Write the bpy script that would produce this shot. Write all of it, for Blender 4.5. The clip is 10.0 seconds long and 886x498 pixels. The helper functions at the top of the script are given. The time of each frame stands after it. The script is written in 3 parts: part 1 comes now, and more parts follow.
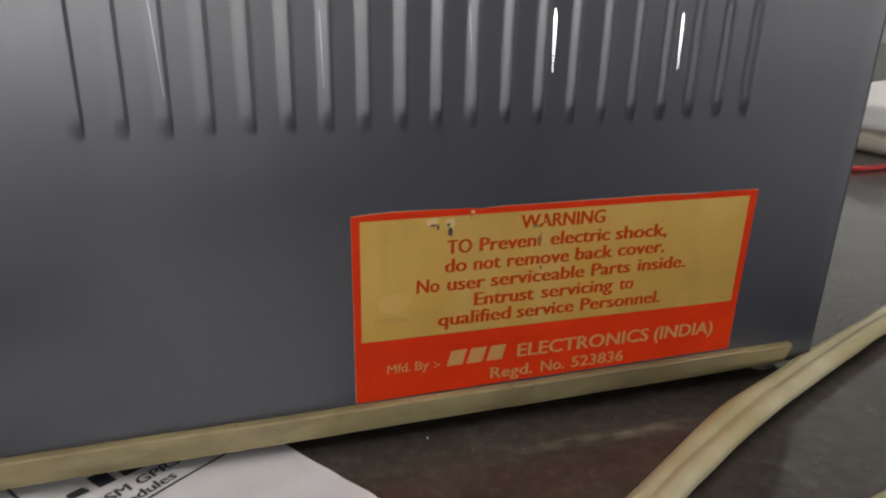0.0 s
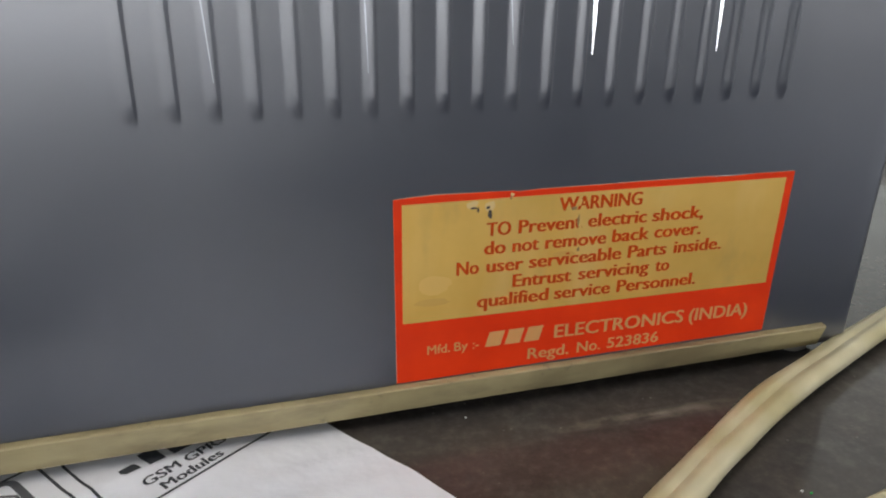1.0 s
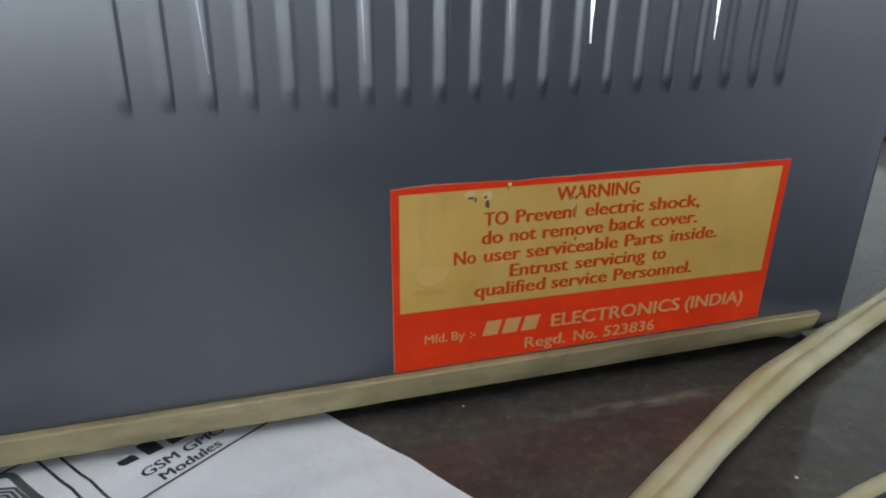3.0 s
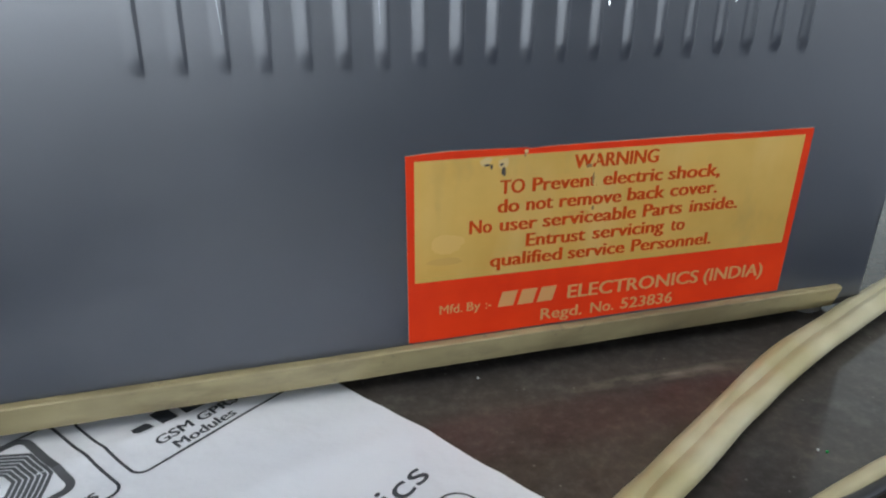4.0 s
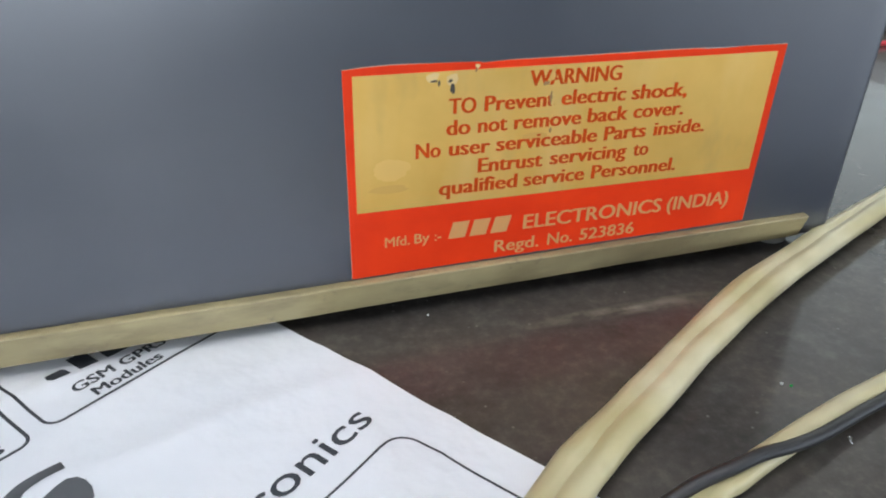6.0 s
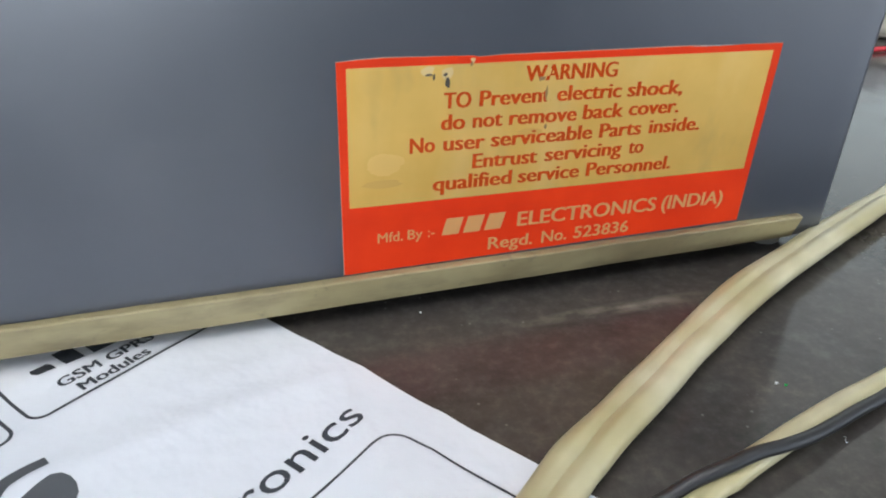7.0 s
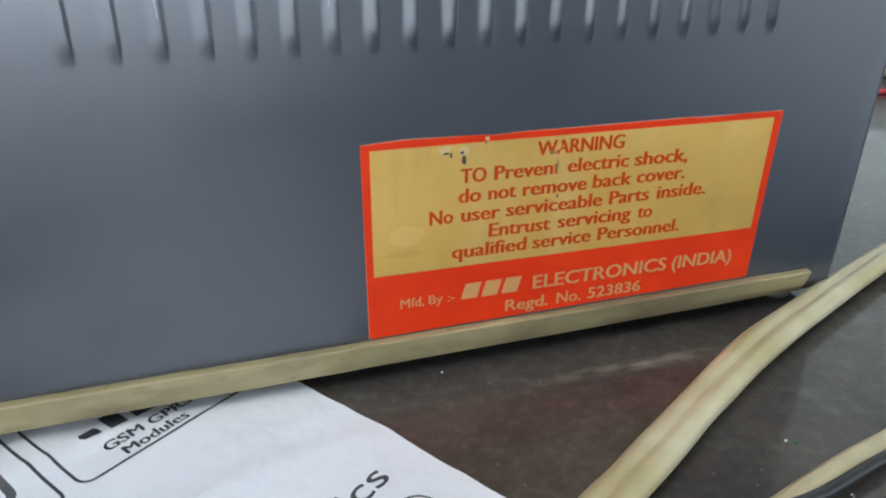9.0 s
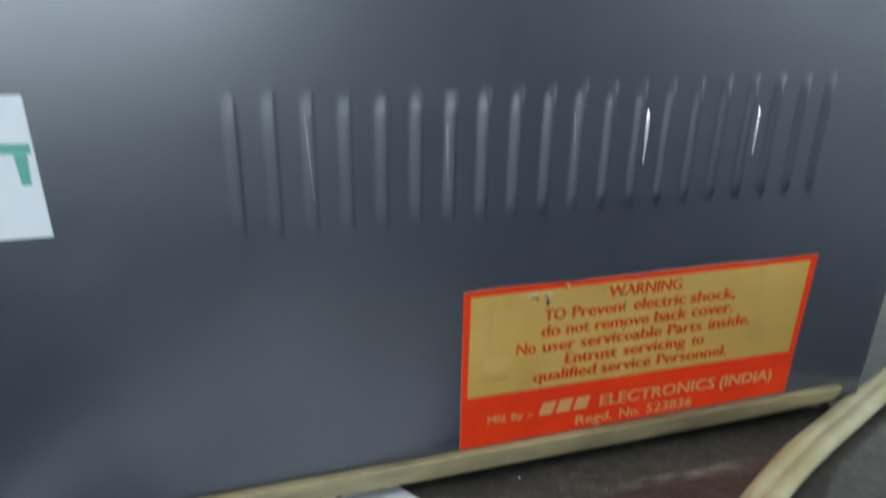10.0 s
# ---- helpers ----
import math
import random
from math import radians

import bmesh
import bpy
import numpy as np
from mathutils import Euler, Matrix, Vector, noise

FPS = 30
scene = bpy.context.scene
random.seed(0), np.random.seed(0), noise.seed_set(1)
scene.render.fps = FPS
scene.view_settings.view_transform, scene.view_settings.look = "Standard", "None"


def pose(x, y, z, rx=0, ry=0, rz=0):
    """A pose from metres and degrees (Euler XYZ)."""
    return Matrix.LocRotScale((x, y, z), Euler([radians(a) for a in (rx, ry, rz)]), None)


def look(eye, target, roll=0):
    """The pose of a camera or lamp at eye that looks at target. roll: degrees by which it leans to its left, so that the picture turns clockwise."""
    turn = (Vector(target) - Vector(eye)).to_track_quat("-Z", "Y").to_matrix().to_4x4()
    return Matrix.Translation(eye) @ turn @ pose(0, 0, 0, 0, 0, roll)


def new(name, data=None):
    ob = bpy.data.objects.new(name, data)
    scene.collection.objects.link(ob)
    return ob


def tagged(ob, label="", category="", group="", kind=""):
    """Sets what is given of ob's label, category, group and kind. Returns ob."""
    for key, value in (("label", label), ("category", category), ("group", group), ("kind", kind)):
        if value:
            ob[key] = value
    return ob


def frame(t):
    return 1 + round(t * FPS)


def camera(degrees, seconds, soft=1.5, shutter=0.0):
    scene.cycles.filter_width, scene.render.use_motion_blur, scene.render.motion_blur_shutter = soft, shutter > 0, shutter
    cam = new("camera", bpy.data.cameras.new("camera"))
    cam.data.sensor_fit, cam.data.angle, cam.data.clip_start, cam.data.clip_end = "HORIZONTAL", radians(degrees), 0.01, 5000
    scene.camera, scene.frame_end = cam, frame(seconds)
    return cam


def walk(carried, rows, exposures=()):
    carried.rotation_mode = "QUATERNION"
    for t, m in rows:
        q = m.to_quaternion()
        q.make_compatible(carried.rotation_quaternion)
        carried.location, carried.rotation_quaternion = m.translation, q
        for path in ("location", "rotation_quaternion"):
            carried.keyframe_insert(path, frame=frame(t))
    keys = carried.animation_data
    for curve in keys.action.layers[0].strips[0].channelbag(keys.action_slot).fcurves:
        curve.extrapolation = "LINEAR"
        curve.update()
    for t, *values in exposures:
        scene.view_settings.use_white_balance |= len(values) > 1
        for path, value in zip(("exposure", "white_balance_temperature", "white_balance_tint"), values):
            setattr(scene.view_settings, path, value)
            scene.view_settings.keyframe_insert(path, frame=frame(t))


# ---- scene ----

cam = camera(62.9, 10.0, soft=2.0, shutter=0.4)
PATH = [
    (0, (-0.01888, -0.10605, 0.07777), (0.5473, 1.6761, -0.6317), 1.41),
    (0.2, (-0.01931, -0.10487, 0.08011), (0.5120, 1.6613, -0.6934), 1.03),
    (0.5, (-0.02327, -0.10776, 0.07805), (0.4707, 1.6702, -0.6932), -0.07),
    (1, (-0.02345, -0.10651, 0.07773), (0.5017, 1.6732, -0.6685), 0.79),
    (1.5, (-0.02285, -0.10627, 0.07817), (0.5233, 1.6618, -0.6806), 1.12),
    (2, (-0.02441, -0.10632, 0.07817), (0.5267, 1.6646, -0.6702), 1.11),
    (3.5, (-0.02383, -0.10539, 0.07900), (0.5040, 1.6453, -0.7313), 0.55),
    (4, (-0.02451, -0.10537, 0.07509), (0.4811, 1.6476, -0.7444), 0.55),
    (4.5, (-0.02454, -0.10441, 0.07253), (0.4711, 1.6203, -0.8105), 0.48),
    (5, (-0.02187, -0.10263, 0.07032), (0.5086, 1.5865, -0.8600), 0.80),
    (5.5, (-0.01938, -0.09966, 0.06991), (0.5429, 1.5579, -0.8977), 0.95),
    (7, (-0.01957, -0.09805, 0.06737), (0.5858, 1.5537, -0.8841), 2.38),
    (7.5, (-0.01995, -0.09883, 0.06732), (0.5803, 1.5647, -0.8667), 2.47),
    (8, (-0.02061, -0.10031, 0.06864), (0.5653, 1.5839, -0.8369), 2.36),
    (8.5, (-0.02011, -0.10028, 0.07170), (0.5433, 1.5978, -0.8222), 1.37),
    (9, (-0.02031, -0.10149, 0.07515), (0.5366, 1.6105, -0.7960), 0.55),
    (9.5, (-0.02464, -0.10245, 0.08096), (0.5590, 1.6191, -0.7530), 1.04),
    (9.7, (-0.02850, -0.10247, 0.08630), (0.5486, 1.6140, -0.7628), 1.22),
    (9.8, (-0.03186, -0.10521, 0.08976), (0.5132, 1.6279, -0.7464), 1.38),
    (9.9, (-0.03560, -0.10753, 0.09356), (0.5076, 1.6429, -0.7071), 1.11),
    (10, (-0.03737, -0.10816, 0.09862), (0.5013, 1.6553, -0.6761), 1.24),
]
EXPOSURE = -0.15
STOPS = [(0, -0.97, 7500, 17), (0.5, -0.72, 7100, 15), (1, -0.50, 7000, 14), (1.5, -0.72, 6800, 14), (2, -0.78, 6600, 12), (3.5, -0.75, 6350, 9), (4, -0.5, 6350, 9), (4.5, -0.28, 6350, 10), (5.5, -0.03, 6350, 10),
         (8, -0.03, 6250, 10), (8.5, -0.12, 6200, 9), (9, -0.2, 6200, 8), (9.5, -0.5, 6150, 7), (10, -0.51, 6100, 4)]
walk(cam, [(t, look(eye, target, roll)) for t, eye, target, roll in PATH], exposures=[(t, EXPOSURE + e, kelvin, tint) for t, e, kelvin, tint in STOPS])

# ---- light: daylight through four added unseen windows, two assumed ceiling tubes ----
world = bpy.data.worlds.new("sky")
scene.world = world
world.use_nodes = True
wn = world.node_tree
sky = wn.nodes.new("ShaderNodeTexSky")
sky.sky_type = "NISHITA"
sky.sun_disc = False
sky.sun_elevation, sky.sun_rotation = radians(45), radians(200)
wn.links.new(sky.outputs[0], wn.nodes["Background"].inputs[0])
wn.nodes["Background"].inputs[1].default_value = 0.1


def area_lamp(name, m, sx, sy, power, color):
    data = bpy.data.lights.new(name, "AREA")
    data.shape, data.size, data.size_y, data.energy, data.color = "RECTANGLE", sx, sy, power, color
    ob = new(name, data)
    ob.matrix_world = m
    return ob


FLOOR_Z = -0.75
# unseen windows, added and sized for the sheen on cover and worktop
ADDED_REAR_WINDOW = (-1.95, 0.15, -0.10, 0.48)  # x0, x1, z0, z1 in the wall behind the camera
ADDED_LEFT_WINDOW = (-2.75, -1.15, -0.32, 0.78)      # y0, y1, z0, z1 in the wall at the camera's left
ADDED_BACK_WINDOW = (0.75, 1.6, 0.10, 1.20)     # x0, x1, z0, z1 in the wall behind the bench
ADDED_RIGHT_WINDOW = (-2.55, -0.55, -0.12, 0.66)  # y0, y1, z0, z1 in the wall at the camera's right
DAY = (0.80, 0.885, 1.0)
area_lamp("added_rear_daylight", look((-0.90, -2.98, 0.19), (-0.90, 0, 0.19)), 2.03, 0.54, 53, DAY)
area_lamp("added_right_daylight", look((1.68, -1.55, 0.27), (0, -1.55, 0.27)), 1.95, 0.74, 14.5, DAY)
area_lamp("added_left_daylight", look((-1.98, -1.95, 0.23), (0, -1.95, 0.23)), 1.55, 1.05, 30, (0.77, 0.875, 1.0))
area_lamp("added_back_daylight", look((1.175, 0.73, 0.65), (1.175, -2, 0.65)), 0.8, 1.05, 3.3, (0.93, 1.0, 0.89))
TUBE_LIGHT = 130

# ---- materials ----


def material(name, base, rough=0.5, metal=0.0, spec=0.5):
    m = bpy.data.materials.new(name)
    m.use_nodes = True
    p = m.node_tree.nodes["Principled BSDF"]
    p.inputs["Base Color"].default_value = (*base, 1)
    p.inputs["Roughness"].default_value = rough
    p.inputs["Metallic"].default_value = metal
    p.inputs["Specular IOR Level"].default_value = spec
    return m


class Nodes:
    """Short forms to wire a material's nodes."""

    def __init__(self, m):
        self.t = m.node_tree
        self.p = self.t.nodes["Principled BSDF"]
        self.co = self.t.nodes.new("ShaderNodeTexCoord").outputs["Object"]

    def noise(self, scale, detail=4.0, rough=0.55, stretch=None):
        n = self.t.nodes.new("ShaderNodeTexNoise")
        n.inputs["Scale"].default_value, n.inputs["Detail"].default_value = scale, detail
        n.inputs["Roughness"].default_value = rough
        co = self.co
        if stretch:
            mp = self.t.nodes.new("ShaderNodeMapping")
            mp.inputs["Scale"].default_value = stretch
            self.t.links.new(co, mp.inputs[0])
            co = mp.outputs[0]
        self.t.links.new(co, n.inputs["Vector"])
        return n.outputs["Fac"]

    def voronoi(self, scale):
        n = self.t.nodes.new("ShaderNodeTexVoronoi")
        n.inputs["Scale"].default_value = scale
        self.t.links.new(self.co, n.inputs["Vector"])
        return n.outputs["Distance"]

    def blobs(self, scale):
        """Soft rounded blotches."""
        n = self.t.nodes.new("ShaderNodeTexVoronoi")
        n.feature = "SMOOTH_F1"
        n.inputs["Scale"].default_value, n.inputs["Smoothness"].default_value = scale, 1.0
        self.t.links.new(self.co, n.inputs["Vector"])
        return n.outputs["Distance"]

    def spot(self, at, size):
        """1 at a place, falling to 0 at the rim of an ellipsoid of those half-axes round it."""
        mp = self.t.nodes.new("ShaderNodeMapping")
        mp.vector_type = "TEXTURE"
        mp.inputs["Location"].default_value, mp.inputs["Scale"].default_value = at, size
        g = self.t.nodes.new("ShaderNodeTexGradient")
        g.gradient_type = "SPHERICAL"
        self.t.links.new(self.co, mp.inputs[0])
        self.t.links.new(mp.outputs[0], g.inputs[0])
        return g.outputs["Fac"]

    def ramp(self, fac, *stops):
        n = self.t.nodes.new("ShaderNodeValToRGB")
        e = n.color_ramp.elements
        while len(e) < len(stops):
            e.new(0.5)
        for el, (pos, col) in zip(e, stops):
            el.position = pos
            el.color = (*col, 1) if isinstance(col, tuple) else (col, col, col, 1)
        self.t.links.new(fac, n.inputs[0])
        return n.outputs[0]

    def mix(self, fac, a, b, kind="MIX"):
        n = self.t.nodes.new("ShaderNodeMix")
        n.data_type, n.blend_type = "RGBA", kind
        for sock, val in ((n.inputs[0], fac), (n.inputs[6], a), (n.inputs[7], b)):
            if isinstance(val, (int, float)):
                sock.default_value = val
            elif isinstance(val, tuple):
                sock.default_value = (*val, 1)
            else:
                self.t.links.new(val, sock)
        return n.outputs[2]

    def to(self, name, out):
        self.t.links.new(out, self.p.inputs[name])

    def bump(self, fac, height, strength=1.0):
        n = self.t.nodes.new("ShaderNodeBump")
        n.inputs["Distance"].default_value, n.inputs["Strength"].default_value = height, strength
        self.t.links.new(fac, n.inputs["Height"])
        last = self.p.inputs["Normal"].links
        if last:
            self.t.links.new(last[0].from_socket, n.inputs["Normal"])
        self.t.links.new(n.outputs[0], self.p.inputs["Normal"])


def paint_material():
    m = material("grey_blue_enamel", (0.05, 0.057, 0.07), 0.32, spec=1.0)
    m.node_tree.nodes["Principled BSDF"].inputs["IOR"].default_value = 1.65
    n = Nodes(m)
    n.to("Base Color", n.ramp(n.noise(35, 5), (0.3, (0.0185, 0.0235, 0.036)), (0.7, (0.0245, 0.030, 0.044))))
    n.to("Roughness", n.ramp(n.noise(60, 5, 0.6), (0.3, 0.29), (0.7, 0.36)))
    n.bump(n.noise(900, 2), 0.00004, 0.35)
    n.bump(n.noise(60, 2), 0.0003, 0.25)
    return m


def strip_material():
    m = material("khaki_enamel", (0.42, 0.37, 0.22), 0.42)
    n = Nodes(m)
    c = n.ramp(n.noise(120, 5, 0.6, (0.4, 1, 1.5)), (0.3, (0.29, 0.238, 0.120)), (0.7, (0.37, 0.31, 0.165)))
    c = n.mix(n.ramp(n.noise(28, 4, 0.6), (0.45, 0.0), (0.66, 0.7)), c, (0.145, 0.108, 0.055))
    c = n.mix(n.ramp(n.noise(190, 4, 0.6, (0.35, 1, 1)), (0.48, 0.0), (0.72, 0.6)), c, (0.12, 0.09, 0.05))
    dirt = n.ramp(n.noise(420, 3, 0.6), (0.64, 0.0), (0.74, 0.55))
    n.to("Base Color", n.mix(dirt, c, (0.16, 0.13, 0.08)))
    n.bump(n.noise(500, 3), 0.00012, 0.4)
    return m


def granite_material():
    m = material("polished_granite", (0.02, 0.018, 0.017), 0.15)
    m.node_tree.nodes["Principled BSDF"].inputs["IOR"].default_value = 1.37
    n = Nodes(m)
    fine = n.ramp(n.noise(420, 6, 0.7), (0.30, (0.036, 0.032, 0.029)), (0.52, (0.047, 0.0415, 0.0375)), (0.76, (0.072, 0.062, 0.055)))
    broad = n.ramp(n.noise(60, 4), (0.35, (0.92, 0.92, 0.94)), (0.7, (1.5, 1.45, 1.38)))
    base = n.mix(1.0, fine, broad, "MULTIPLY")
    grain = n.ramp(n.voronoi(520), (0.06, 1.0), (0.16, 0.0))
    sparse = n.ramp(n.noise(170, 2), (0.54, 0.0), (0.62, 1.0))
    stone = n.mix(n.mix(1.0, grain, sparse, "MULTIPLY"), base, (0.13, 0.12, 0.11))
    # a paler broken streak that runs beside the case, and thin dust in patches
    pale_streak = n.mix(1.0, n.spot((0.046, -0.0093, -FLOOR_Z), (0.022, 0.0021, 1.0)), n.ramp(n.noise(260, 4, 0.6, (0.5, 1, 1)), (0.38, 0.1), (0.58, 1.0)), "MULTIPLY")
    film = n.mix(1.0, n.ramp(n.noise(95, 4, 0.6), (0.52, 0.0), (0.72, 0.55)), n.ramp(n.noise(420, 3, 0.6), (0.45, 0.45), (0.65, 1.0)), "MULTIPLY")
    stone = n.mix(film, stone, (0.095, 0.09, 0.082))
    n.to("Base Color", n.mix(pale_streak, stone, (0.19, 0.17, 0.14)))
    n.to("Roughness", n.ramp(n.noise(75, 5, 0.65), (0.35, 0.07), (0.68, 0.21)))
    n.bump(n.noise(1400, 2), 0.00002, 0.2)
    n.bump(n.noise(90, 3), 0.0003, 0.06)
    return m


def paper_material():
    m = material("white_paper", (0.82, 0.83, 0.85), 0.72, spec=0.3)
    n = Nodes(m)
    n.to("Base Color", n.ramp(n.noise(40, 4), (0.3, (0.745, 0.765, 0.80)), (0.7, (0.81, 0.825, 0.855))))
    n.bump(n.noise(1500, 2), 0.00004, 0.3)
    n.bump(n.noise(70, 4), 0.0014, 0.6)
    return m


def gold_material():
    m = material("gold_foil_print", (0.60, 0.41, 0.15), 0.42, 0.62)
    n = Nodes(m)
    c = n.ramp(n.noise(70, 4), (0.3, (0.69, 0.42, 0.095)), (0.7, (0.785, 0.50, 0.135)))
    worn = n.ramp(n.noise(130, 3, 0.6, (1, 1, 0.5)), (0.58, 0.0), (0.80, 0.55))
    rubbed = n.ramp(n.noise(95, 3, 0.5, (1, 1, 0.22)), (0.50, 0.0), (0.78, 0.55))
    c = n.mix(rubbed, c, (0.86, 0.62, 0.25))
    n.to("Base Color", n.mix(worn, c, (0.50, 0.34, 0.12)))
    n.to("Roughness", n.ramp(n.noise(90, 3), (0.3, 0.36), (0.7, 0.48)))
    n.bump(n.noise(200, 3), 0.00012, 0.3)
    return m


def red_material():
    m = material("red_label_print", (0.66, 0.045, 0.012), 0.5, spec=0.2)
    n = Nodes(m)
    n.to("Base Color", n.ramp(n.noise(90, 4), (0.3, (0.57, 0.025, 0.002)), (0.7, (0.67, 0.037, 0.003))))
    n.bump(n.noise(200, 3), 0.00012, 0.3)
    return m


def cord_material():
    m = material("cream_pvc", (0.60, 0.54, 0.33), 0.34)
    soft = m.node_tree.nodes["Principled BSDF"].inputs
    soft["Coat Weight"].default_value, soft["Coat Roughness"].default_value = 0.25, 0.3
    n = Nodes(m)
    c = n.ramp(n.blobs(75), (0.10, (0.64, 0.59, 0.40)), (0.55, (0.45, 0.395, 0.21)))
    c = n.mix(n.ramp(n.blobs(230), (0.1, 0.0), (0.6, 0.30)), c, (0.33, 0.285, 0.15))
    n.to("Base Color", c)
    return m


def wall_material(name, base):
    m = material(name, base, 0.8)
    n = Nodes(m)
    n.to("Base Color", n.mix(n.ramp(n.noise(2.5, 5), (0.3, 0.0), (0.7, 0.25)), base, tuple(c * 0.8 for c in base)))
    n.bump(n.noise(60, 3), 0.002, 0.3)
    return m


PAINT, KHAKI, GRANITE, PAPER = paint_material(), strip_material(), granite_material(), paper_material()
GOLD, RED, CORD = gold_material(), red_material(), cord_material()
GOLD_INK = material("gold_ink", (0.55, 0.27, 0.095), 0.45, 0.1)
RED_INK = material("red_ink", (0.46, 0.052, 0.003), 0.55, spec=0.1)
BLACK_INK = material("black_ink", (0.038, 0.043, 0.052), 0.6)
SCRATCH = material("scratched_print", (0.30, 0.17, 0.06), 0.6)
GREY_INK = material("grey_ink", (0.075, 0.08, 0.088), 0.6)
GREEN_INK = material("green_ink", (0.13, 0.38, 0.31), 0.5)
FILM = material("aged_film", (0.45, 0.29, 0.20), 0.4)
STICKER = material("white_sticker", (0.75, 0.77, 0.78), 0.4)
BLACK_PVC = material("black_pvc", (0.016, 0.016, 0.017), 0.42)
RED_PVC = material("red_pvc", (0.55, 0.02, 0.03), 0.4)
# bright and dull metal for the put-in glints on the cover; the shaving shares one
STEEL_AND_GLINT = material("steel_and_glint", (0.85, 0.86, 0.88), 0.25, 1.0)
DULL_GLINT = material("dull_glint_metal", (0.30, 0.31, 0.33), 0.36, 1.0)
RUBBER = material("pale_rubber", (0.42, 0.42, 0.40), 0.7)
GREEN_GLINT = material("green_glint", (0.01, 0.42, 0.08), 0.15)
CHIP_GLASS = material("clear_chip", (0.85, 0.85, 0.85), 0.1)
CREAM_BOX = material("cream_plastic", (0.62, 0.56, 0.47), 0.45)
WHITE_BOX = material("white_plastic", (0.90, 0.90, 0.89), 0.35)
WALL = wall_material("pale_wall_paint", (0.50, 0.50, 0.48))
CEILING = wall_material("white_ceiling_paint", (0.75, 0.75, 0.73))
FLOOR = wall_material("grey_floor_tile", (0.30, 0.29, 0.27))
FRAME_PAINT = material("window_frame_paint", (0.5, 0.5, 0.48), 0.5)
WOOD = wall_material("bench_laminate", (0.24, 0.17, 0.11))

# ---- builders ----


def link_mesh(name, bm, mat, parent=None, label="", smooth=False):
    me = bpy.data.meshes.new(name)
    if smooth:
        for f in bm.faces:
            f.smooth = True
    bm.to_mesh(me)
    bm.free()
    me.materials.append(mat)
    ob = new(name, me)
    if parent:
        ob.parent = parent
    if label:
        ob["label"] = label
    return ob


def part(name, bm, mat, parent, label="", smooth=False):
    return link_mesh(name, bm, mat, parent, label, smooth)


def thing(name, label, category, at=(0, 0, 0), group="", kind=""):
    ob = new(name)
    ob.location = at
    return tagged(ob, label, category, group, kind)


def box(x0, x1, y0, y1, z0, z1, bevel=0.0, segments=2):
    bm = bmesh.new()
    bmesh.ops.create_cube(bm, size=1)
    for v in bm.verts:
        v.co = ((x0 + x1) / 2 + v.co.x * (x1 - x0), (y0 + y1) / 2 + v.co.y * (y1 - y0), (z0 + z1) / 2 + v.co.z * (z1 - z0))
    if bevel:
        bmesh.ops.bevel(bm, geom=bm.edges[:], offset=bevel, segments=segments, affect="EDGES", profile=0.5)
    return bm


def sheet(outline, thickness, axis):
    """A flat piece with that outline of 3D points, made thick along the axis."""
    bm = bmesh.new()
    face = bm.faces.new([bm.verts.new(p) for p in outline])
    up = bmesh.ops.extrude_face_region(bm, geom=[face])
    bmesh.ops.translate(bm, verts=[v for v in up["geom"] if isinstance(v, bmesh.types.BMVert)], vec=Vector(axis) * thickness)
    bmesh.ops.recalc_face_normals(bm, faces=bm.faces[:])
    return bm


def spline(points, steps):
    """A smooth curve through the points."""
    p = [Vector(q) for q in points]
    p = [p[0] * 2 - p[1], *p, p[-1] * 2 - p[-2]]
    out = []
    for i in range(1, len(p) - 2):
        for k in range(steps):
            t = k / steps
            a, b, c, d = p[i - 1:i + 3]
            out.append(0.5 * (2 * b + (c - a) * t + (2 * a - 5 * b + 4 * c - d) * t * t + (3 * b - a - 3 * c + d) * t ** 3))
    out.append(p[-2])
    return out


def sweep(path, section, rolls):
    """A closed section of (side, up) points carried along the path; rolls: degrees at its start and end, or a function of 0..1."""
    bm = bmesh.new()
    rings = []
    for i, c in enumerate(path):
        ahead = (path[min(i + 1, len(path) - 1)] - path[max(i - 1, 0)]).normalized()
        side = ahead.cross(Vector((0, 0, 1))).normalized()
        up = side.cross(ahead)
        a = radians(rolls(i / (len(path) - 1)))
        s, u = side * math.cos(a) + up * math.sin(a), up * math.cos(a) - side * math.sin(a)
        rings.append([bm.verts.new(c + s * x + u * y) for x, y in section])
    n = len(section)
    for r, q in zip(rings, rings[1:]):
        for k in range(n):
            bm.faces.new((r[k], r[(k + 1) % n], q[(k + 1) % n], q[k]))
    bm.faces.new(rings[0][::-1])
    bm.faces.new(rings[-1])
    bmesh.ops.recalc_face_normals(bm, faces=bm.faces[:])
    return bm


def ring(radius, n=14):
    return [(radius * math.cos(2 * math.pi * k / n), radius * math.sin(2 * math.pi * k / n)) for k in range(n)]


